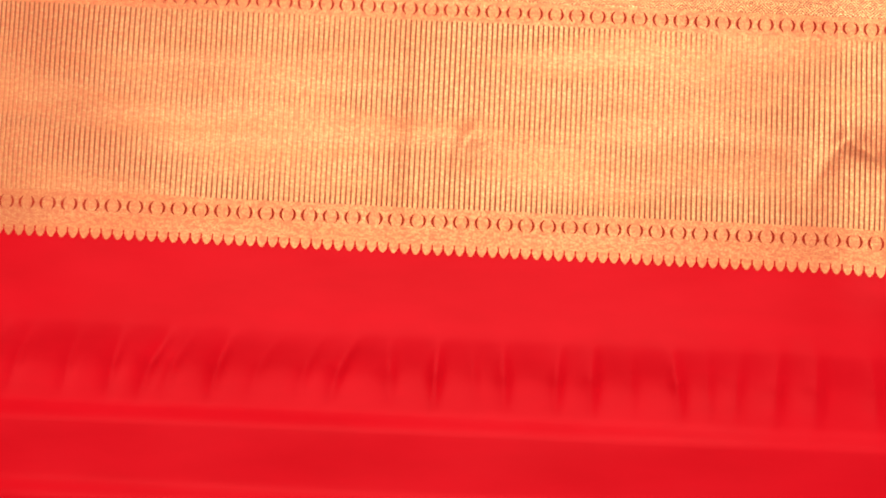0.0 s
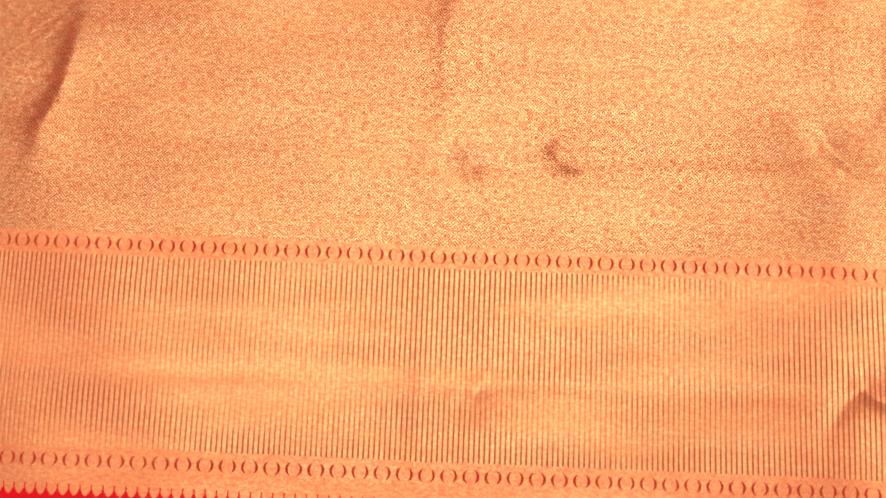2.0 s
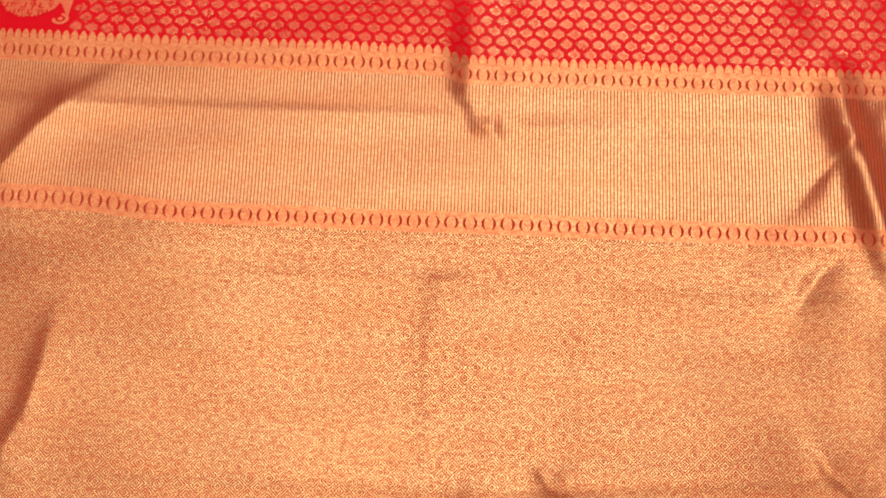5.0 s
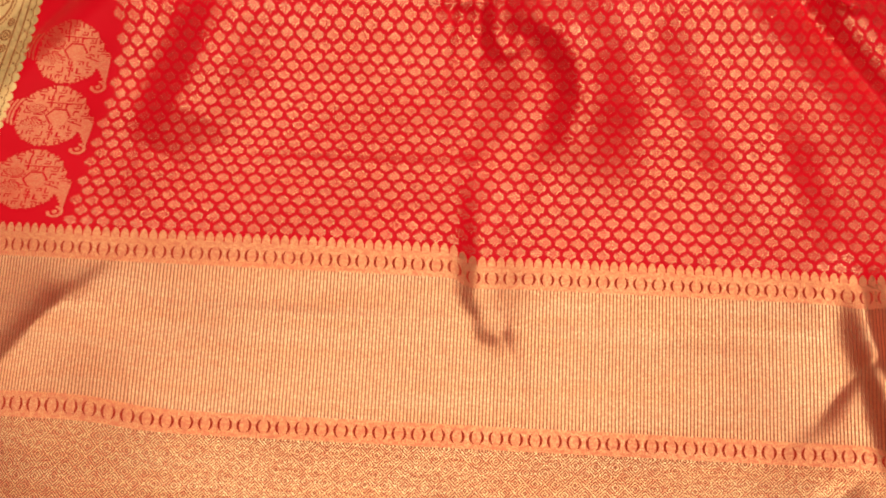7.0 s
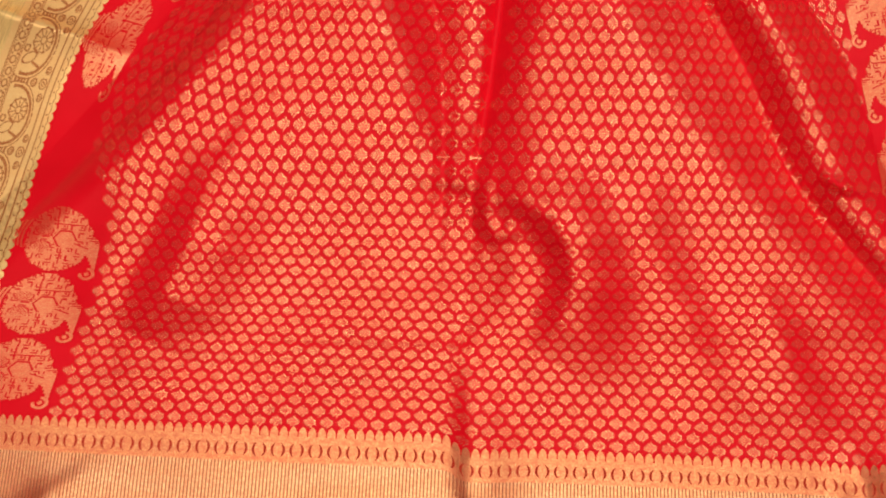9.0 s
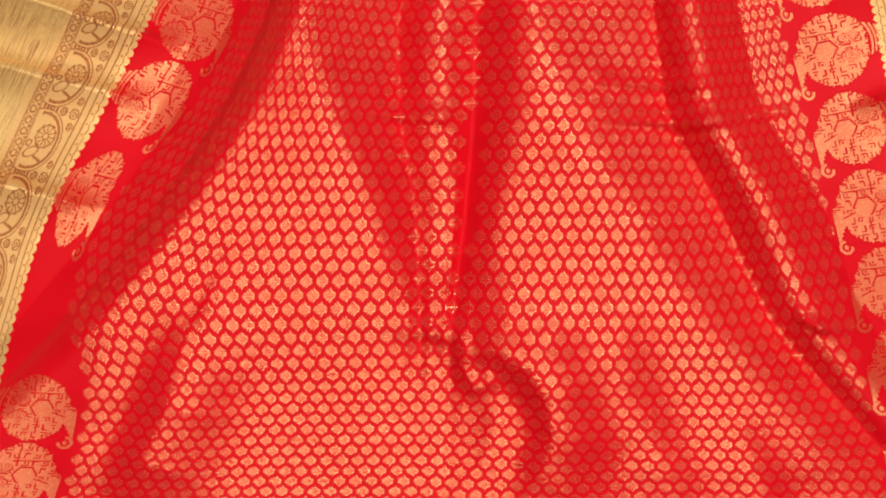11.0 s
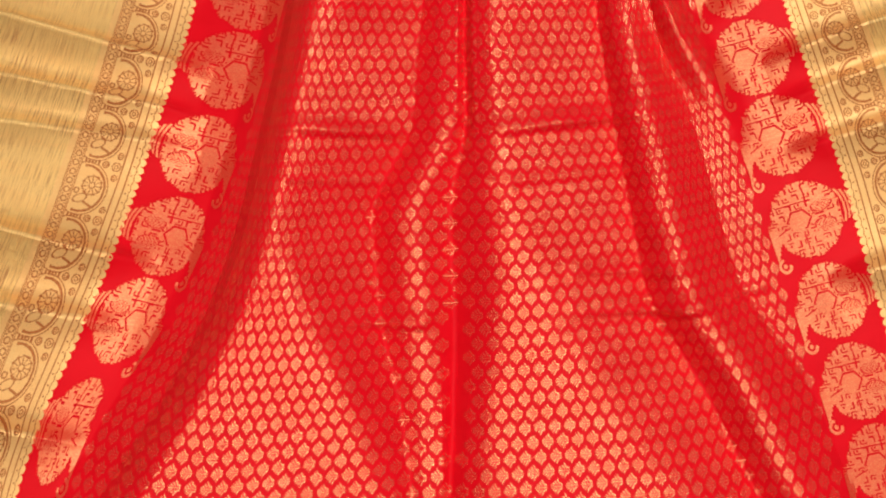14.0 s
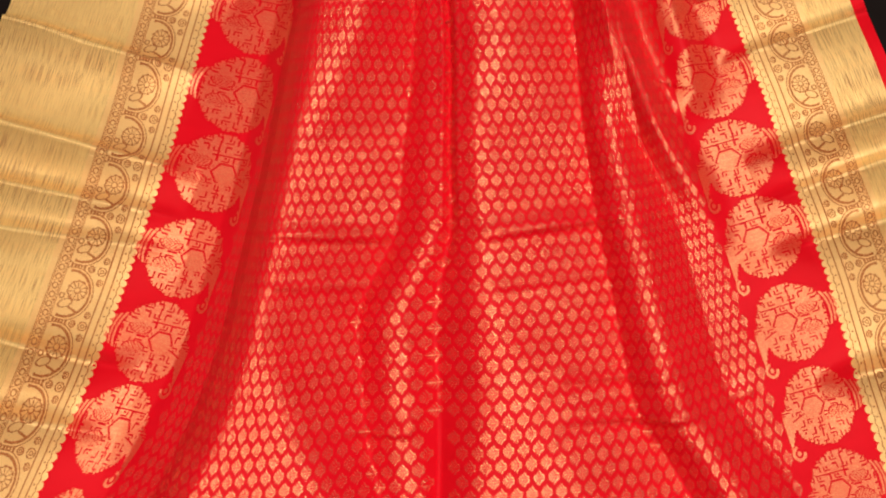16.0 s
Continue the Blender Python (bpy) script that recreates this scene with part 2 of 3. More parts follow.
def drape(x, y):
    """The height of the cloth over the floor."""
    z = np.zeros_like(x)
    for line, heights, left, right, power in FOLDS:
        reach = 3.2 * max(left, right)
        lo, hi = line.min(axis=0) - reach, line.max(axis=0) + reach
        near = np.nonzero((x > lo[0]) & (x < hi[0]) & (y > lo[1]) & (y < hi[1]))[0]
        if not len(near):
            continue
        px, py = x[near], y[near]
        best = np.full(len(near), 1e9)
        value = np.zeros(len(near))
        for a, b, ha, hb in zip(line[:-1], line[1:], heights[:-1], heights[1:]):
            d = b - a
            t = np.clip(((px - a[0]) * d[0] + (py - a[1]) * d[1]) / (d @ d), 0, 1)
            ex, ey = px - a[0] - t * d[0], py - a[1] - t * d[1]
            dist = np.hypot(ex, ey)
            side = d[0] * ey - d[1] * ex
            soft = 1 / (1 + np.exp(np.clip(side / np.hypot(*d) / 0.003, -40, 40)))
            width = left + (right - left) * soft
            new_value = (ha + (hb - ha) * t) * np.exp(-(dist / width) ** power)
            closer = dist < best
            value = np.where(closer, new_value, value)
            best = np.where(closer, dist, best)
        z[near] += value
    return z


# The long folds of the gathered body: crests and feet across the cloth, in order, at steps along it, as plan x and height.
ALONG = np.array([0.50, 0.57, 0.65, 0.75, 0.85, 0.93, 1.03, 1.10, 1.20, 1.30, 1.45])


def row(*values):
    return np.array(values)


X_LEFT = row(-0.34, -0.275, -0.200, -0.124, -0.062, -0.028, 0.000, 0.019, 0.042, 0.065, 0.10)
X_SHELF = row(0.02, 0.05, 0.080, 0.058, 0.015, -0.006, 0.018, 0.035, 0.085, 0.125, 0.16)
X_LIP = row(0.10, 0.105, 0.112, 0.123, 0.114, 0.112, 0.163, 0.174, 0.186, 0.195, 0.21)
X_PLEAT = row(0.112, 0.118, 0.124, 0.138, 0.150, 0.155, 0.180, 0.186, 0.198, 0.205, 0.22)
X_MID = row(0.125, 0.135, 0.143, 0.162, 0.186, 0.194, 0.1945, 0.199, 0.207, 0.215, 0.228)
X_BANK = row(0.465, 0.405, 0.338, 0.272, 0.228, 0.212, 0.208, 0.214, 0.245, 0.265, 0.275)
X_RIGHT = row(0.53, 0.478, 0.428, 0.40, 0.358, 0.351, 0.347, 0.346, 0.353, 0.364, 0.375)
SECTION = (
    (X_LEFT - row(0.05, 0.050, 0.055, 0.058, 0.058, 0.052, 0.046, 0.042, 0.038, 0.036, 0.04), 0 * ALONG),
    (X_LEFT - 0.019, row(0.001, 0.005, 0.010, 0.015, 0.017, 0.017, 0.016, 0.015, 0.014, 0.014, 0.012)),
    (X_LEFT, row(0.004, 0.016, 0.032, 0.046, 0.055, 0.056, 0.053, 0.050, 0.048, 0.045, 0.03)),
    (X_SHELF, row(0, 0.003, 0.014, 0.032, 0.047, 0.051, 0.048, 0.045, 0.043, 0.040, 0.03)),
    (X_LIP - row(0.01, 0.012, 0.016, 0.03, 0.032, 0.03, 0.035, 0.035, 0.028, 0.025, 0.02), row(0, 0, 0.004, 0.008, 0.006, 0.005, 0.004, 0.004, 0.005, 0.006, 0.006)),
    (X_LIP, row(0, 0.002, 0.010, 0.018, 0.024, 0.028, 0.026, 0.026, 0.026, 0.026, 0.02)),
    (X_PLEAT, row(0, 0, 0.002, 0.002, 0.006, 0.008, 0.012, 0.012, 0.012, 0.012, 0.01)),
    (X_MID, row(0, 0.004, 0.014, 0.026, 0.034, 0.036, 0.036, 0.036, 0.034, 0.032, 0.025)),
    (X_BANK, row(0.008, 0.016, 0.022, 0.027, 0.032, 0.033, 0.033, 0.033, 0.032, 0.03, 0.02)),
    (X_RIGHT - row(0.03, 0.032, 0.035, 0.04, 0.035, 0.03, 0.028, 0.026, 0.026, 0.03, 0.03), row(0.002, 0.003, 0.003, 0.003, 0.003, 0.003, 0.003, 0.003, 0.004, 0.005, 0.005)),
    (X_RIGHT, row(0.014, 0.022, 0.028, 0.034, 0.036, 0.034, 0.033, 0.033, 0.032, 0.03, 0.02)),
    (X_RIGHT + row(0.04, 0.04, 0.045, 0.05, 0.05, 0.05, 0.045, 0.03, 0.022, 0.02, 0.02), 0.003 + 0 * ALONG),
    (X_RIGHT + 0.12, 0 * ALONG),
)



FEET = [SECTION[k][0] for k in (4, 6, 9)]


def gathers(x, y):
    """The height of the long folds, with rounded crests."""
    xs = np.stack([p for p, _ in SECTION], axis=1)
    zs = np.stack([q for _, q in SECTION], axis=1)
    i, h, s, m = pchip(ALONG, xs, np.clip(y, ALONG[0], ALONG[-1]))
    px = hermite(xs[i], xs[i + 1], m[i], m[i + 1], h[:, None], s[:, None])
    i, h, s, m = pchip(ALONG, zs, np.clip(y, ALONG[0], ALONG[-1]))
    pz = hermite(zs[i], zs[i + 1], m[i], m[i + 1], h[:, None], s[:, None])
    z = np.zeros_like(x)
    bare = np.zeros_like(x)
    for off, weight in ((0.0, 0.0), (-0.018, 0.08), (-0.012, 0.16), (-0.006, 0.17), (0.0, 0.18), (0.006, 0.17), (0.012, 0.16), (0.018, 0.08)):
        at = x + off
        for k in range(xs.shape[1] - 1):
            a, b = px[:, k], np.maximum(px[:, k + 1], px[:, k] + 1e-4)
            t = (at - a) / (b - a)
            inside = (t >= 0) & (t < 1)
            level = np.where(inside, pz[:, k] + (pz[:, k + 1] - pz[:, k]) * t, 0)
            z += weight * level
            if weight == 0.0:
                bare += level
    z = np.minimum(z, bare)
    return z * np.clip((y - 0.40) / 0.12, 0, 1)


fold([(0.366, 1.30), (0.379, 1.192), (0.394, 1.106), (0.420, 1.035), (0.43, 0.99)], [0.02, 0.022, 0.018, 0.010, 0.003], 0.014, 0.020)
fold([(0.428, 1.32), (0.433, 1.24), (0.440, 1.175), (0.436, 1.14), (0.415, 1.115)], [0.014, 0.018, 0.017, 0.011, 0.004], 0.017, 0.030)
# The twist where the middle pleat ends, and the lobes below it.
fold([(0.128, 0.640), (0.131, 0.612), (0.140, 0.596), (0.151, 0.600)], [0.003, 0.005, 0.006, 0.004], 0.008, 0.008)
fold([(0.140, 0.634), (0.165, 0.632), (0.190, 0.615), (0.204, 0.590), (0.208, 0.558), (0.196, 0.520), (0.180, 0.495)],
     [0.008, 0.013, 0.016, 0.017, 0.015, 0.010, 0.004], 0.045, 0.022)
fold([(0.155, 0.600), (0.160, 0.565), (0.150, 0.530), (0.135, 0.505)], [0.003, 0.005, 0.004, 0.001], 0.024, 0.015)
fold([(0.262, 0.65), (0.270, 0.59), (0.290, 0.53), (0.31, 0.47)], [0.003, 0.006, 0.006, 0.002], 0.022, 0.022)
fold([(0.355, 0.55), (0.372, 0.50), (0.392, 0.45)], [0.004, 0.008, 0.002], 0.018, 0.026)
# Lobes beside the paisleys.
fold([(-0.098, 0.640), (-0.112, 0.59), (-0.130, 0.545), (-0.148, 0.507)], [0.006, 0.013, 0.011, 0.001], 0.050, 0.024)
fold([(-0.165, 0.655), (-0.175, 0.60), (-0.185, 0.55), (-0.195, 0.50)], [0.002, 0.003, 0.003, 0.001], 0.018, 0.022)
# The short pleat at the edge of the body.
fold([(0.122, 0.392), (0.123, 0.42), (0.123, 0.45), (0.122, 0.495)], [0.0075, 0.0085, 0.008, 0.003], 0.014, 0.030, 2.0)
fold([(0.137, 0.362), (0.142, 0.350), (0.153, 0.325), (0.165, 0.27)], [0.0042, 0.0030, 0.002, 0.0], 0.009, 0.010, 1.6)
fold([(-0.213, 0.381), (-0.235, 0.36), (-0.262, 0.325)], [0.004, 0.0045, 0.003], 0.030, 0.010, 1.2)
fold([(0.437, 0.356), (0.415, 0.335), (0.385, 0.298)], [0.005, 0.005, 0.002], 0.009, 0.030, 1.2)
fold([(0.425, 0.41), (0.430, 0.37), (0.442, 0.33), (0.452, 0.28), (0.470, 0.22)], [0.004, 0.010, 0.013, 0.012, 0.006], 0.012, 0.018)
fold([(0.447, 0.24), (0.447, 0.10), (0.446, -0.05), (0.447, -0.22)], [0.003, 0.004, 0.006, 0.006], 0.014, 0.03)
# Pressed creases and wrinkles of the gold end piece.
fold([(-0.5, 0.386), (-0.213, 0.379), (0.1, 0.370), (0.13, 0.362), (0.3, 0.359), (0.6, 0.352)], [0.00045, 0.00072, 0.00099, 0.00108, 0.0009, 0.00054], 0.004, 0.010)
fold([(-0.5, 0.246), (-0.1, 0.236), (0.10, 0.232), (0.3, 0.229), (0.6, 0.222)], [0.00045, 0.00063, 0.00135, 0.00117, 0.00045], 0.005, 0.008)
fold([(-0.5, 0.096), (-0.1, 0.082), (0.10, 0.074), (0.18, 0.073), (0.4, 0.082), (0.6, 0.08)], [0.00036, 0.00045, 0.00099, 0.00108, 0.00063, 0.00045], 0.006, 0.006)
fold([(-0.5, -0.088), (-0.2, -0.092), (0.10, -0.098), (0.18, -0.102), (0.41, -0.108), (0.6, -0.112)], [0.00045, 0.00063, 0.00135, 0.00072, 0.00072, 0.00045], 0.006, 0.009)
fold([(0.070, -0.185), (0.073, -0.12), (0.080, 0.00), (0.080, 0.07)], [0.0012, 0.0024, 0.0010, 0.0006], 0.013, 0.026, 1.8)
fold([(0.092, -0.105), (0.098, 0.00), (0.102, 0.072)], [0.0006, 0.0009, 0.0012], 0.011, 0.020, 1.8)
fold([(0.113, -0.105), (0.108, -0.12), (0.104, -0.14)], [0.0032, 0.0024, 0.0006], 0.018, 0.006, 1.2)
fold([(0.080, 0.076), (0.092, 0.12), (0.093, 0.19), (0.100, 0.226), (0.14, 0.238)], [0.001, 0.0026, 0.0030, 0.003, 0.0008], 0.013, 0.030, 1.8)
fold([(0.107, 0.076), (0.108, 0.066), (0.112, 0.05)], [0.0025, 0.0025, 0.0006], 0.012, 0.005, 1.2)
fold([(0.171, 0.092), (0.178, 0.082), (0.186, 0.073)], [0.0012, 0.0042, 0.0026], 0.016, 0.006, 1.2)
fold([(0.178, 0.075), (0.19, 0.12), (0.19, 0.19), (0.165, 0.232)], [0.0008, 0.0010, 0.0010, 0.0008], 0.016, 0.012)
fold([(0.380, 0.115), (0.393, 0.092), (0.412, 0.074), (0.43, 0.067)], [0.001, 0.0040, 0.0030, 0.001], 0.022, 0.007, 1.2)
fold([(0.372, 0.20), (0.386, 0.222), (0.396, 0.236), (0.415, 0.252)], [0.001, 0.0036, 0.004, 0.0016], 0.008, 0.022, 1.2)
fold([(0.405, -0.085), (0.412, -0.098), (0.428, -0.110)], [0.002, 0.0040, 0.0028], 0.014, 0.008, 1.2)
fold([(0.405, -0.100), (0.392, -0.118), (0.382, -0.138)], [0.0022, 0.0020, 0.0006], 0.014, 0.008, 1.2)
fold([(-0.205, 0.205), (-0.212, 0.17), (-0.222, 0.13), (-0.236, 0.10)], [0.0006, 0.0026, 0.0032, 0.0024], 0.024, 0.008, 1.2)
# The red end: a rolled hem, a puckered strip and two more pressed edges.
fold([(-0.6, -0.236), (-0.25, -0.246), (-0.03, -0.252), (0.19, -0.259), (0.44, -0.268), (0.9, -0.280)], [0.0045] * 6, 0.022, 0.032, 1.4)
fold([(-0.6, -0.272), (-0.25, -0.282), (0.19, -0.290), (0.44, -0.297), (0.9, -0.31)], [-0.003] * 5, 0.02, 0.02)
fold([(-0.6, -0.310), (-0.24, -0.320), (-0.03, -0.325), (0.19, -0.331), (0.44, -0.338), (0.9, -0.352)], [0.006] * 6, 0.004, 0.060, 1.2)
fold([(-0.6, -0.365), (-0.24, -0.376), (-0.11, -0.380), (0.02, -0.385), (0.9, -0.41)], [0.005] * 5, 0.004, 0.04, 1.2)
rng = random.Random(7)
for k in range(26):
    px = -0.27 + 0.030 * k + rng.uniform(-0.008, 0.008)
    lean = rng.uniform(-0.004, 0.004) - 0.010 * (k < 11)
    hgt = rng.uniform(0.0018, 0.0062)
    py = -0.262 - 0.033 * (px - 0.1) * 0.8
    fold([(px, py), (px + lean, py - 0.022), (px + 1.6 * lean, py - 0.048)], [hgt * 0.3, hgt, hgt * 0.2], 0.0045, rng.uniform(0.005, 0.010), 1.3)
# Ironed creases across the body.
fold([(0.0, 1.030), (0.06, 1.022), (0.126, 1.016)], [0.003, 0.006, 0.003], 0.010, 0.004)
fold([(0.213, 1.008), (0.27, 1.012), (0.323, 1.015), (0.35, 1.014)], [0.004, 0.007, 0.006, 0.002], 0.012, 0.004)
fold([(0.033, 0.846), (0.08, 0.839), (0.119, 0.834)], [0.001, 0.005, 0.004], 0.012, 0.004)
fold([(0.258, 0.832), (0.31, 0.828), (0.354, 0.822), (0.38, 0.826)], [0.002, 0.006, 0.007, 0.003], 0.012, 0.004)
fold([(0.005, 0.980), (0.1, 0.970)], [0.002, 0.002], 0.006, 0.004)
fold([(0.217, 0.958), (0.32, 0.960)], [0.003, 0.002], 0.008, 0.004)
fold([(0.263, 0.868), (0.356, 0.858)], [0.003, 0.003], 0.008, 0.004)
fold([(-0.16, 0.502), (0.0, 0.499), (0.117, 0.499)], [0.0005, 0.0012, 0.0012], 0.004, 0.008)
fold([(0.42, 0.648), (0.435, 0.640), (0.455, 0.636)], [0.004, 0.007, 0.002], 0.006, 0.004)
fold([(0.40, 0.83), (0.43, 0.835)], [0.003, 0.002], 0.006, 0.004)
# Pleats of the gold side borders.
for (x0, y0), (x1, y1), hgt in (((-0.40, 1.345), (-0.105, 1.226), 0.008), ((-0.40, 1.222), (-0.111, 1.116), 0.009), ((-0.40, 1.150), (-0.115, 1.066), 0.006),
                                ((-0.42, 1.100), (-0.125, 1.032), 0.004), ((-0.42, 1.010), (-0.165, 0.926), 0.009), ((-0.42, 0.930), (-0.19, 0.87), 0.006),
                                ((-0.44, 0.830), (-0.225, 0.77), 0.007), ((-0.40, 1.47), (-0.06, 1.34), 0.009)):
    fold([(x0, y0), (0.5 * (x0 + x1), 0.5 * (y0 + y1) + 0.002), (x1, y1), (x1 + 0.05, y1 - 0.018)], [3.0 * hgt, 3.0 * hgt, 2.0 * hgt, 0.0], 0.007, 0.034, 1.1)
for (x0, y0), (x1, y1), hgt in (((0.508, 1.176), (0.66, 1.212), 0.006), ((0.512, 1.066), (0.66, 1.100), 0.009), ((0.512, 1.020), (0.66, 1.056), 0.005),
                                ((0.515, 0.968), (0.66, 0.998), 0.007), ((0.528, 0.842), (0.67, 0.866), 0.008), ((0.49, 1.245), (0.65, 1.285), 0.007)):
    fold([(x0 - 0.04, y0 - 0.01), (x0, y0), (0.5 * (x0 + x1), 0.5 * (y0 + y1)), (x1, y1)], [0.0, 1.8 * hgt, 2.7 * hgt, 2.7 * hgt], 0.007, 0.032, 1.1)


def surface(u, v, lift=0.0):
    x, y = plan(u, v)
    z = drape(x, y) + gathers(x, y)
    wave = 0.0007 * np.sin(x * 21 + 1.3) * np.sin(y * 17 + 0.4) + 0.0003 * np.sin(x * 55 + y * 31) + 0.0003 * np.sin(y * 90 - x * 24)
    z = np.maximum(z, -0.003)
    return np.stack([x + z * (0.12 - x) / 0.8, y - 0.33 * z, z + wave + 0.006 + lift], axis=1)


# ---- cloth parts ----
def woven(name, uv, faces, material, parent, lift=0.0, label="", smooth=True):
    """A piece of the cloth from thread positions (u, v) and faces, laid on the drape."""
    uv = np.asarray(uv, float)
    me = bpy.data.meshes.new(name)
    me.from_pydata(surface(uv[:, 0], uv[:, 1], lift).tolist(), [], faces)
    layer = me.uv_layers.new(name="cloth")
    index = np.zeros(len(me.loops), dtype=np.int32)
    me.loops.foreach_get("vertex_index", index)
    layer.data.foreach_set("uv", uv[index].astype(np.float32).ravel())
    if smooth:
        me.polygons.foreach_set("use_smooth", np.ones(len(me.polygons), dtype=bool))
    me.materials.append(material)
    ob = new(name, me)
    ob.parent = parent
    if label:
        ob["label"] = label
    return ob


def panel(name, u0, u1, v0, v1, material, parent, label="", step=0.0028, lift=0.0):
    nu, nv = max(2, int((u1 - u0) / step) + 1), max(2, int((v1 - v0) / step) + 1)
    a, b = np.meshgrid(np.linspace(u0, u1, nu), np.linspace(v0, v1, nv))
    i = np.arange(nu * nv).reshape(nv, nu)
    faces = np.stack([i[:-1, :-1], i[:-1, 1:], i[1:, 1:], i[1:, :-1]], axis=-1).reshape(-1, 4).tolist()
    return woven(name, np.stack([a.ravel(), b.ravel()], axis=1), faces, material, parent, lift, label)


def draft(mask, u0, v0, du, dv, longest=6):
    """A weaver's draft: each run of filled cells in a row becomes floats of thread. Returns points and faces."""
    points, faces = [], []
    for r in range(mask.shape[0]):
        c = 0
        while c < mask.shape[1]:
            if not mask[r, c]:
                c += 1
                continue
            e = c
            while e < mask.shape[1] and mask[r, e] and e - c < longest:
                e += 1
            n = len(points)
            points += [(u0 + c * du, v0 + r * dv), (u0 + e * du, v0 + r * dv), (u0 + e * du, v0 + (r + 1) * dv), (u0 + c * du, v0 + (r + 1) * dv)]
            faces.append((n, n + 1, n + 2, n + 3))
            c = e
    return points, faces


saree = tagged(new("saree"), "red silk saree with gold zari borders, spread on a dark floor", "saree")
V_TEETH, V_A, V_B, V_C, V_D, V_FIELD = -0.187, -0.169, -0.002, 0.280, 0.4105, 0.4210
U0, U1 = -0.30, 0.93
pallu_end = panel("pallu_end", U0, U1, -0.62, V_TEETH, SILK, saree, "plain red silk end with a puckered hem")
ring_bands = []
for v in (V_A, V_B, V_C, V_D):
    lo, hi = {V_A: (V_TEETH, V_A + 0.010), V_D: (V_D - 0.009, V_FIELD)}.get(v, (v - 0.009, v + 0.009))
    ring_bands.append((v, panel("ring_band", U0, U1, lo, hi, PLAIN, saree, "gold band woven with red rings")))
panel("striped_band", U0, U1, V_A + 0.010, V_B - 0.009, STRIPE, saree, "gold zari band with fine stripes")
panel("diamond_band", U0, U1, V_B + 0.009, V_C - 0.009, DIAMOND, saree, "gold brocade band with concentric diamonds")
panel("striped_band", U0, U1, V_C + 0.009, V_D - 0.009, STRIPE_BOLD, saree, "gold zari band with fine stripes")
V_TOP = 1.52
field = panel("body_field", 0.0, 0.70, V_FIELD, V_TOP, SILK, saree, "red silk field with small gold leaf motifs", 0.0024)
paisley_bands = [panel("paisley_band", a, b, V_FIELD, V_TOP, SILK, saree, "red silk band with gold paisleys") for a, b in ((-0.085, 0.0), (0.70, 0.785))]
vine_bands = [panel("vine_border", a, b, V_FIELD, V_TOP, VINE_GOLD, saree, "gold border woven with curling vines") for a, b in ((-0.160, -0.085), (0.785, 0.860))]
panel("gold_border", U0, -0.160, V_FIELD, V_TOP, RIBBED, saree, "ribbed gold zari border", 0.0028)
panel("gold_border", 0.860, 0.915, V_FIELD, V_TOP, RIBBED, saree, "ribbed gold zari border", 0.0028)
panel("selvedge", 0.915, U1, V_FIELD, V_TOP, SILK, saree, "plain red selvedge")


def poly(points, faces, ring, lift_origin=(0.0, 0.0)):
    n = len(points)
    points += [(lift_origin[0] + p, lift_origin[1] + q) for p, q in ring]
    faces.append(tuple(range(n, n + len(ring))))


# Red rings between gold, one motif each: two dark arcs, and a thin waisted pair of lines beside them.
def ring_motif(u, v, pitch, parent):
    points, faces = [], []
    half = 0.385 * pitch
    for side in (-1, 1):
        edge = np.linspace(-1.12, 1.12, 11)
        thick = 0.0003 + 0.0017 * np.cos(edge / 1.12 * 1.5)
        outer = [(side * half * math.cos(a), 0.0056 * math.sin(a)) for a in edge]
        inner = [(side * (half * math.cos(a) - w), 0.0056 * math.sin(a)) for a, w in zip(edge, thick)]
        n = len(points)
        points += [(u + p, v + q) for p, q in outer + inner]
        faces += [(n + i, n + i + 1, n + 12 + i, n + 11 + i) for i in range(10)]
    arcs = len(faces)
    for side in (-1, 1):
        n = len(points)
        for q in np.linspace(-0.0058, 0.0058, 7):
            c = 0.5 * pitch + side * (0.0006 + 24.0 * q * q)
            points += [(u + c - 0.00028, v + q), (u + c + 0.00028, v + q)]
        faces += [(n + 2 * i, n + 2 * i + 1, n + 2 * i + 3, n + 2 * i + 2) for i in range(6)]
    ob = woven("ring_motif", points, faces, GROUND, parent, 0.0004)
    ob.data.materials.append(LINE_GOLD)
    for face in ob.data.polygons[arcs:]:
        face.material_index = 1
    return ob


RING_PITCH = {V_A: 0.0168, V_B: 0.0164, V_C: 0.0151, V_D: 0.0149}
for v, band in ring_bands:
    for k in range(int((U1 - U0) / RING_PITCH[v]) - 1):
        ring_motif(U0 + 0.012 + RING_PITCH[v] * k, v, RING_PITCH[v], band)


# Rows of drops along the edges of the gold.
def scallops(name, along, start, end, at, sign, pitch, size, parent, material):
    points, faces = [], []
    for k in range(int((end - start) / pitch)):
        c = start + pitch * (k + 0.5)
        ring = [(0.44 * pitch * math.cos(a) * (1 - 0.38 * math.sin(a)), sign * (0.50 * size + 0.80 * size * math.sin(a))) for a in np.linspace(0, 2 * math.pi, 11)[:-1]]
        if along == "u":
            poly(points, faces, ring, (c, at))
        else:
            poly(points, faces, [(q, p) for p, q in ring], (at, c))
    return woven(name, points, faces, material, parent, 0.0005)


scallops("drop_edging", "u", U0, U1, V_TEETH, -1, 0.0085, 0.0064, pallu_end, PLAIN)
scallops("drop_edging", "u", -0.085, 0.785, V_FIELD, 1, 0.0076, 0.0058, field, PLAIN)
scallops("drop_edging", "v", V_FIELD, V_TOP, -0.085, 1, 0.0078, 0.0032, paisley_bands[0], VINE_GOLD)
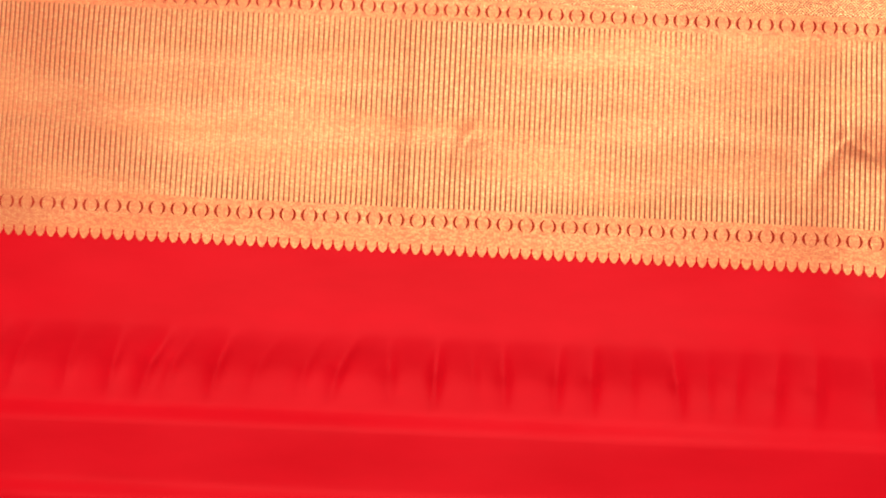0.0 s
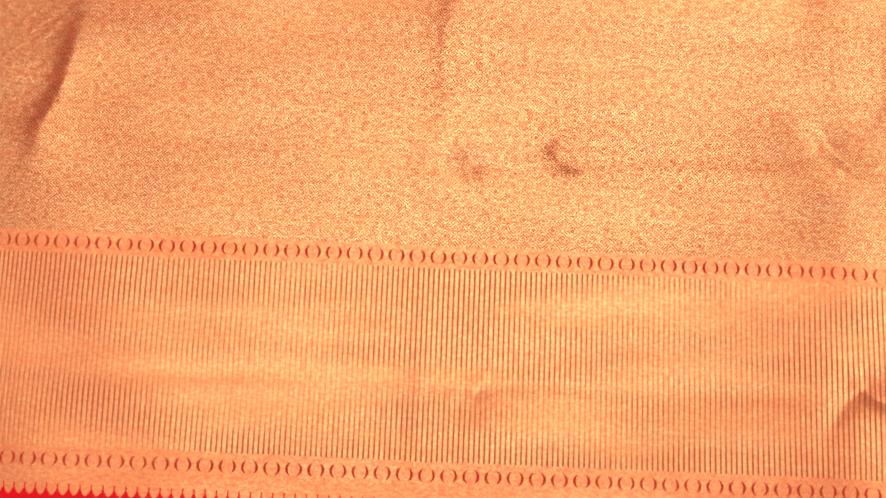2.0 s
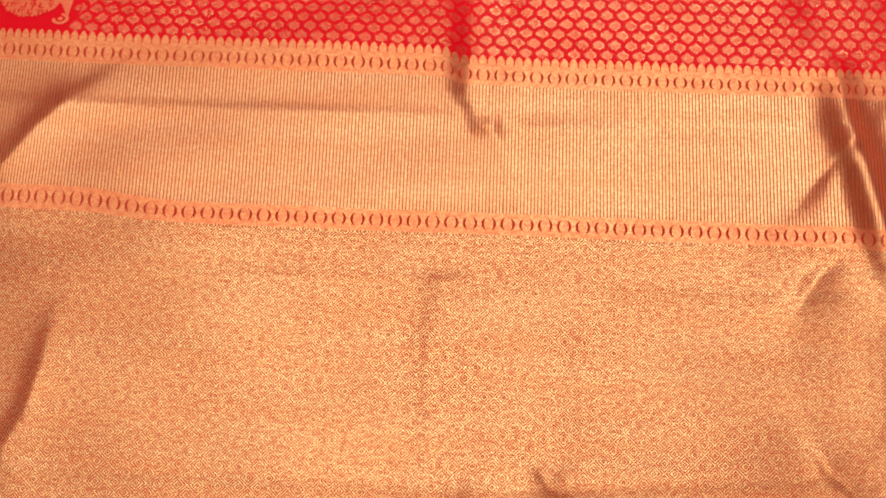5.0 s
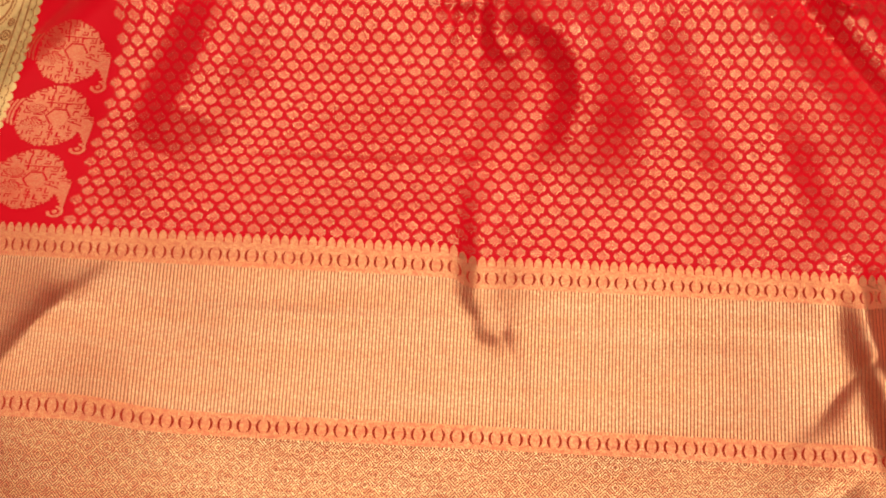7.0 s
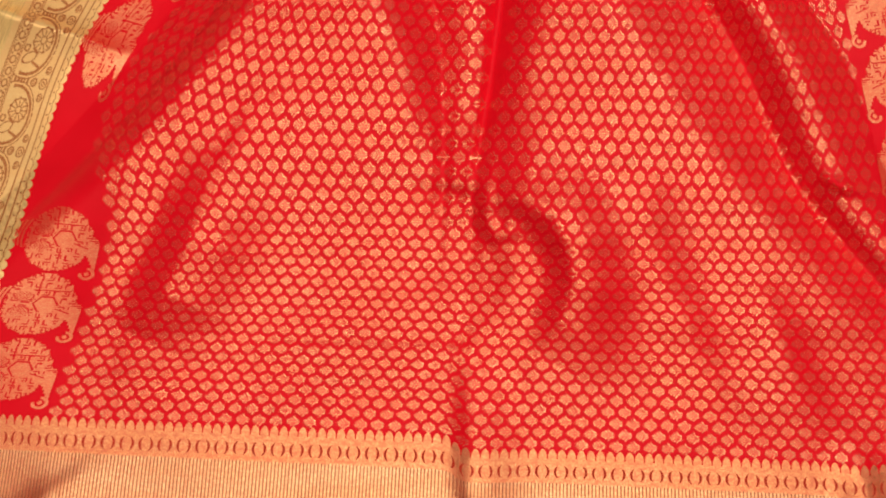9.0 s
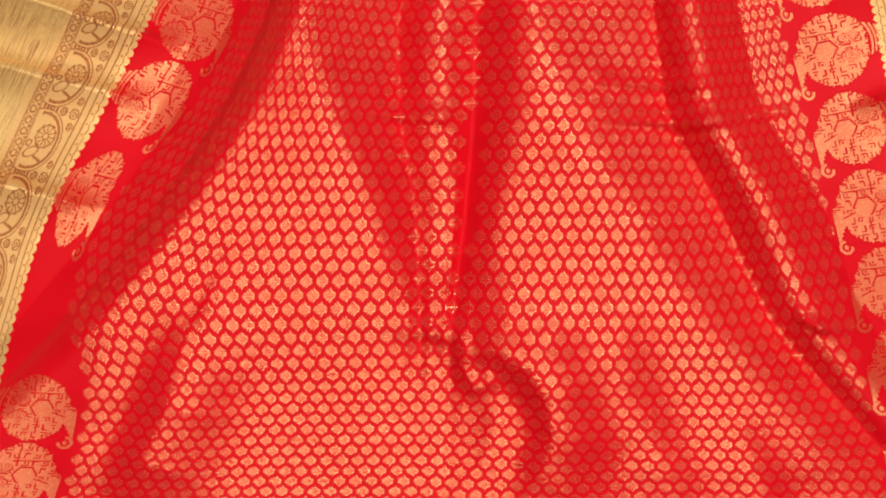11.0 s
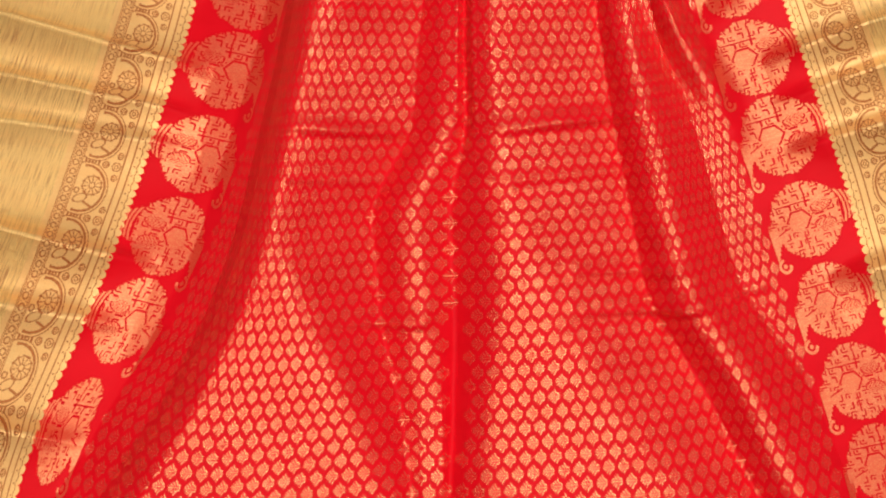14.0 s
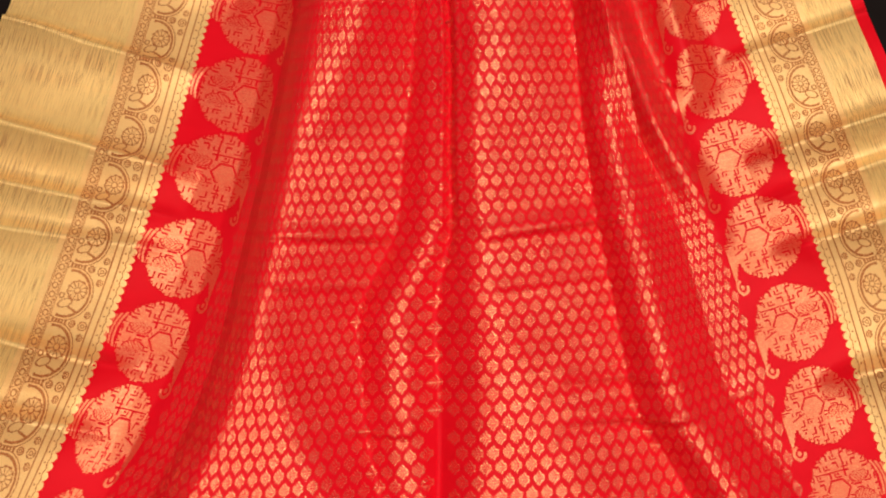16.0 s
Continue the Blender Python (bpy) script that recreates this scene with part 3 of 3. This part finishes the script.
scallops("drop_edging", "v", V_FIELD, V_TOP, 0.785, -1, 0.0078, 0.0032, paisley_bands[1], VINE_GOLD)


# Leaf sprigs of the field: a midrib along the weft, with slanting leaflets and two beads at its foot.
def sprig(points, faces, u, v, a, b):
    poly(points, faces, [(p * a, q * b) for p, q in ((1.0, -0.05), (1.0, 0.05), (-0.55, 0.06), (-1.04, 0.0), (-0.55, -0.06))], (u, v))
    for side in (-1, 1):
        for foot, p1, q1, w in ((0.88, 0.56, 0.50, 0.080), (0.62, 0.08, 1.02, 0.100), (0.26, -0.30, 0.76, 0.095), (-0.10, -0.62, 0.48, 0.085), (-0.45, -0.86, 0.26, 0.060)):
            dp, dq = p1 - foot, q1 - 0.10
            n = math.hypot(dp, dq)
            np_, nq = -dq / n, dp / n
            ring = [(foot, 0.10)]
            for t, k in ((0.30, -0.75), (0.75, -1.0), (0.98, -0.5), (1.0, 0.4), (0.72, 1.0), (0.30, 0.75)):
                ring.append((foot + dp * t + np_ * k * w, 0.10 + dq * t + nq * k * w))
            poly(points, faces, [(p * a, side * q * b) for p, q in (ring if side > 0 else ring[::-1])], (u, v))
        poly(points, faces, [((0.80 + 0.13 * math.cos(t)) * a, side * (0.30 + 0.15 * math.sin(t)) * b) for t in np.linspace(0, 2 * math.pi, 7)[:-1] * side], (u, v))


PU = 0.0135
row_at = [V_FIELD + 0.0115]
while row_at[-1] < V_TOP - 0.012:
    row_at.append(row_at[-1] + float(np.interp(row_at[-1], (0.42, 0.50, 0.57, 0.65, 1.00, 1.20), (0.0089, 0.0083, 0.0088, 0.0124, 0.0124, 0.0146))))
columns = int(0.70 / PU)
gj, gi = np.meshgrid(np.arange(len(row_at)), np.arange(columns), indexing="ij")
mx, my = plan((0.0095 + PU * (gi + 0.5 * (gj % 2))).ravel(), np.array(row_at)[gj].ravel())
tucked = (np.abs(mx - 0.002 - np.interp(my, ALONG, FEET[1])) < 0.006) & (my > 0.70) & (my < 0.84)
tucked = tucked.reshape(len(row_at), columns)
rest_points, rest_faces, singles = [], [], 0
for j, v in enumerate(row_at):
    tall = 0.52 * (row_at[min(j + 1, len(row_at) - 1)] - row_at[max(j - 1, 0)]) * (0.5 if 0 < j < len(row_at) - 1 else 1.0)
    for i in range(columns):
        u = 0.0095 + PU * (i + 0.5 * (j % 2))
        if u > 0.692 or tucked[j, i]:
            continue
        if 6 <= j < 12 and singles < 300:
            points, faces = [], []
            sprig(points, faces, u, v, 0.0056, tall)
            woven("leaf_motif", points, faces, BUTTA, field, 0.0005)
            singles += 1
        else:
            sprig(rest_points, rest_faces, u, v, 0.0056, tall)
tagged(woven("leaf_brocade", rest_points, rest_faces, BUTTA, field, 0.0005), kind="stuff")


# Paisleys, drawn as a weaver's draft: a stepped disc with a plain boss, two feathers, hooked ticks, a curled tail and three arcs.
def paisley_mask(du):
    n = int(0.094 / du)
    p, q = np.meshgrid((np.arange(n) + 0.5) * du - 0.049, (np.arange(n) + 0.5) * du - 0.049)
    bite = 0.0021
    sp, sq = np.round(p / bite) * bite, np.round(q / bite) * bite
    body = (sp / 0.0335) ** 2 + (sq / 0.0385) ** 2 < 1
    tail = (sp > 0.016) & (sp < 0.0400 - 9.0 * np.maximum(sq, 0) ** 2 / 0.03) & (sq < 0.010) & (sq > -0.036 + 1.9 * (0.0400 - sp))
    w = 0.00072

    def bar(value, lo, hi, other):
        return (np.abs(other) < w) & (value > lo) & (value < hi)

    lines = np.zeros_like(body)
    # The boss: six sides, drawn on three of them.
    bp, bq = p - 0.006, q - 0.001
    boss = np.maximum(np.abs(bq) * 1.05, 0.55 * np.abs(bq) + 0.85 * np.abs(bp))
    lines |= (np.abs(boss - 0.0098) < 1.3 * w) & ((bq > -0.002) | (bp < -0.003))
    # Feathers with a notched vane.
    busy = boss < 0.0118
    for cq, turn in ((0.0105, -0.25), (-0.0095, 0.2)):
        fp, fq = p + 0.0165 - turn * (q - cq), q - cq
        shape = (fp / 0.0095) ** 2 + (fq / 0.0062) ** 2
        vane = (((fp + 1.1 * np.abs(fq)) / 0.0031) % 1 < 0.30) & (np.abs(fq) < 0.0052) & (shape < 0.85)
        lines |= vane | ((shape > 0.85) & (shape < 1.15) & (fq * (1 if cq > 0 else -1) < 0.002))
        busy |= shape < 1.25
    lines |= (np.abs(p + 0.013) < 0.0042) & (np.abs(q - 0.0025) < 0.0011)
    # Hooked ticks in the cells round them, mirrored from quarter to quarter.
    cell = 0.0091
    ap, aq = np.abs(p + 0.001), np.abs(q - 0.001)
    fu, fv = ap / cell % 1, aq / cell % 1
    odd = (np.floor(ap / cell) + np.floor(aq / cell) + (p > 0) + (q > 0)) % 2 < 1
    t = w / cell
    hook = ((np.abs(fu - 0.30) < t) & (fv > 0.18) & (fv < 0.85)) | ((np.abs(fv - 0.85) < t) & (fu > 0.30) & (fu < 0.78))
    twin = ((np.abs(fv - 0.25) < t) & (fu > 0.10) & (fu < 0.80)) | ((np.abs(fu - 0.80) < t) & (fv > 0.25) & (fv < 0.72)) | ((np.abs(fu - 0.45) < 0.09) & (np.abs(fv - 0.62) < 0.09))
    lines |= np.where(odd, hook, twin) & ~busy & ~((p > 0.024) & (q < -0.004))
    # A ladder of short ticks under the rim, and the seam between boss and tail.
    rim = np.sqrt((p / 0.0335) ** 2 + (q / 0.0385) ** 2)
    angle = np.arctan2(q, p) * 15 / math.pi % 1
    lines |= (rim > 0.90) & (angle < 0.16) & ~((p > 0.018) & (q < 0.0))
    lines |= bar(p, 0.016, 0.031, q + 0.004 + 0.35 * (p - 0.016)) | bar(q, -0.030, -0.011, p - 0.004)
    lines |= bar(q, 0.012, 0.032, p + 0.0045) | bar(p, -0.004, 0.026, q - 0.0185)
    mask = (body | tail) & ~lines
    curl = np.hypot(p - 0.0345, q + 0.0395)
    mask |= (np.abs(curl - 0.0060) < 0.0015) & ~((p < 0.0345) & (q > -0.0395)) | (curl < 0.0023)
    rr = np.hypot(p, q * 0.92)
    for r in (0.0362, 0.0396, 0.0430):
        mask |= (np.abs(rr - r) < 0.0010) & (p < -0.012) & (np.abs(q - 0.004) < 0.62 * (0.064 - r))
    return mask


MASK_CELL = 0.00070
MASK = paisley_mask(MASK_CELL)


def thread_at(u, y):
    """The v whose thread lies at y, at a given u."""
    lo, hi = V_FIELD, V_TOP + 0.2
    for _ in range(30):
        mid = 0.5 * (lo + hi)
        if plan([u], [mid])[1][0] < y:
            lo = mid
        else:
            hi = mid
    return lo


LEFT_AT = (0.480, 0.534, 0.590, 0.770, 0.861, 0.937, 1.015, 1.100, 1.184, 1.272, 1.360)
RIGHT_AT = (0.468, 0.536, 0.604, 0.672, 0.743, 0.817, 0.895, 0.980, 1.064, 1.150, 1.236, 1.322)
for band, centre, flip, places in ((paisley_bands[0], -0.040, False, LEFT_AT), (paisley_bands[1], 0.740, True, RIGHT_AT)):
    mask = MASK[:, ::-1] if flip else MASK
    at = [thread_at(centre, y) for y in places]
    gaps = [b - a for a, b in zip(at, at[1:])]
    for v, gap in zip(at, [min(a, b) for a, b in zip(gaps[:1] + gaps, gaps + gaps[-1:])]):
        high = MASK_CELL * min(1.08, gap / 0.081)
        points, faces = draft(mask, centre - (0.045 if flip else 0.049), v - 0.049 / MASK_CELL * high, MASK_CELL, high, 5)
        woven("paisley_motif", points, faces, PAISLEY, band, 0.0005, "gold paisley with feathers, hooks and a curled tail")


# One repeat of the curling vine: an arch round a fan-tailed bird, scrolls outside it, a row of rings and a beaded edge.
def vine_mask(du, height):
    nu, nv = int(0.075 / du), int(height / du)
    p, q = np.meshgrid((np.arange(nu) + 0.5) * du, (np.arange(nv) + 0.5) * du)
    line = np.zeros_like(p, dtype=bool)
    for at, w in ((0.0095, 0.0005), (0.0165, 0.0006), (0.0565, 0.0005), (0.0580, 0.0004), (0.0665, 0.0005), (0.0680, 0.0004)):
        line |= np.abs(p - at) < w
    qc = q - 0.5 * height
    vine = (p > 0.0175) & (p < 0.0560)
    arch = np.hypot((p - 0.0470) / 0.0225, qc / (0.46 * height))
    line |= (np.abs(arch - 0.90) < 0.050) & (p < 0.052) & vine
    line |= (np.abs(arch - 1.04) < 0.022) & vine
    fan = np.hypot(p - 0.0395, qc - 0.0045)
    turn = np.arctan2(qc - 0.0045, p - 0.0395)
    petals = 0.0085 + 0.0012 * np.abs(np.sin(turn * 5.5))
    line |= (fan > 0.0030) & (fan < petals) & (np.abs((turn * 5.5 / math.pi) % 1 - 0.5) < 0.13)
    line |= (np.abs(fan - petals) < 0.0006) | (np.abs(fan - 0.0028) < 0.0005)
    bird = np.hypot((p - 0.0470) / 0.0062, (qc + 0.0095 + 0.4 * (p - 0.047)) / 0.0042)
    line |= (np.abs(bird - 1.0) < 0.13) & (arch < 0.86)
    line |= (np.abs(np.hypot(p - 0.0525, qc + 0.003) - 0.0024) < 0.0006)
    line |= (np.abs(qc + 0.0135 - 0.35 * (p - 0.040)) < 0.0011) & (p > 0.0330) & (p < 0.0430)
    # Scrolls in the spandrels.
    for cp, cq, r in ((0.0225, 0.5 * height, 0.0040), (0.0225, -0.5 * height, 0.0040), (0.0330, 0.5 * height, 0.0030), (0.0330, -0.5 * height, 0.0030),
                      (0.0215, 0.30 * height, 0.0027), (0.0215, -0.30 * height, 0.0027)):
        d = np.hypot(p - cp, qc - cq)
        line |= ((np.abs(d - r) < 0.0006) | (np.abs(d - 0.42 * r) < 0.0005)) & (arch > 1.08)
    for k in range(5):
        line |= (np.abs(np.abs(qc) - 0.5 * height + 0.0010) < 0.0008) & (np.abs(p - 0.0400 - 0.0032 * k) < 0.0010)
    step = height / 6
    qr = (q / step % 1 - 0.5) * step
    line |= (np.abs(np.hypot(p - 0.0622, qr) - 0.0027) < 0.0006) | ((np.abs(np.abs(qr) - 0.5 * step) < 0.0007) & (np.abs(p - 0.0622) > 0.0020) & (np.abs(p - 0.0622) < 0.0036))
    line |= (np.abs(p - 0.0020 - 0.0012 * np.abs(np.sin(q * math.pi / step))) < 0.0005)
    line |= np.hypot(p - 0.0060, qr) < 0.0009
    return line


# The mask marks where the relief is shaded, laid on as dark lines.
VINE_CELL, VINE_STEP = 0.00072, 0.0540
VINE = vine_mask(VINE_CELL, VINE_STEP)
for band, flip in ((vine_bands[0], True), (vine_bands[1], False)):
    mask = VINE[:, ::-1] if flip else VINE
    for k in range(int((V_TOP - V_FIELD) / VINE_STEP)):
        points, faces = draft(mask, -0.160 if flip else 0.785, V_FIELD + VINE_STEP * k, VINE_CELL, VINE_CELL, 5)
        woven("vine_motif", points, faces, VINE_LINE, band, 0.0003, "curling vine with a fan-tailed bird, its relief shade drawn in dark lines")


# ---- the room that closes the place ----
def slab(name, x0, x1, y0, y1, z0, z1, material):
    bm = bmesh.new()
    bmesh.ops.create_cube(bm, size=1.0)
    bmesh.ops.transform(bm, matrix=Matrix.LocRotScale(((x0 + x1) / 2, (y0 + y1) / 2, (z0 + z1) / 2), None, (x1 - x0, y1 - y0, z1 - z0)), verts=bm.verts)
    me = bpy.data.meshes.new(name)
    bm.to_mesh(me)
    bm.free()
    me.materials.append(material)
    return tagged(new(name, me), kind="structure")


slab("floor", -2.6, 2.8, -2.2, 3.4, -0.12, 0.0, FLOOR)
slab("ceiling", -2.6, 2.8, -2.2, 3.4, 2.6, 2.7, CEILING)
slab("wall_west", -2.7, -2.6, -2.3, 3.5, -0.12, 2.7, WALL)
slab("wall_east", 2.8, 2.9, -2.3, 3.5, -0.12, 2.7, WALL)
slab("wall_south", -2.6, 2.8, -2.3, -2.2, -0.12, 2.7, WALL)
slab("wall_north", -2.6, 2.8, 3.4, 3.5, -0.12, 2.7, WALL)
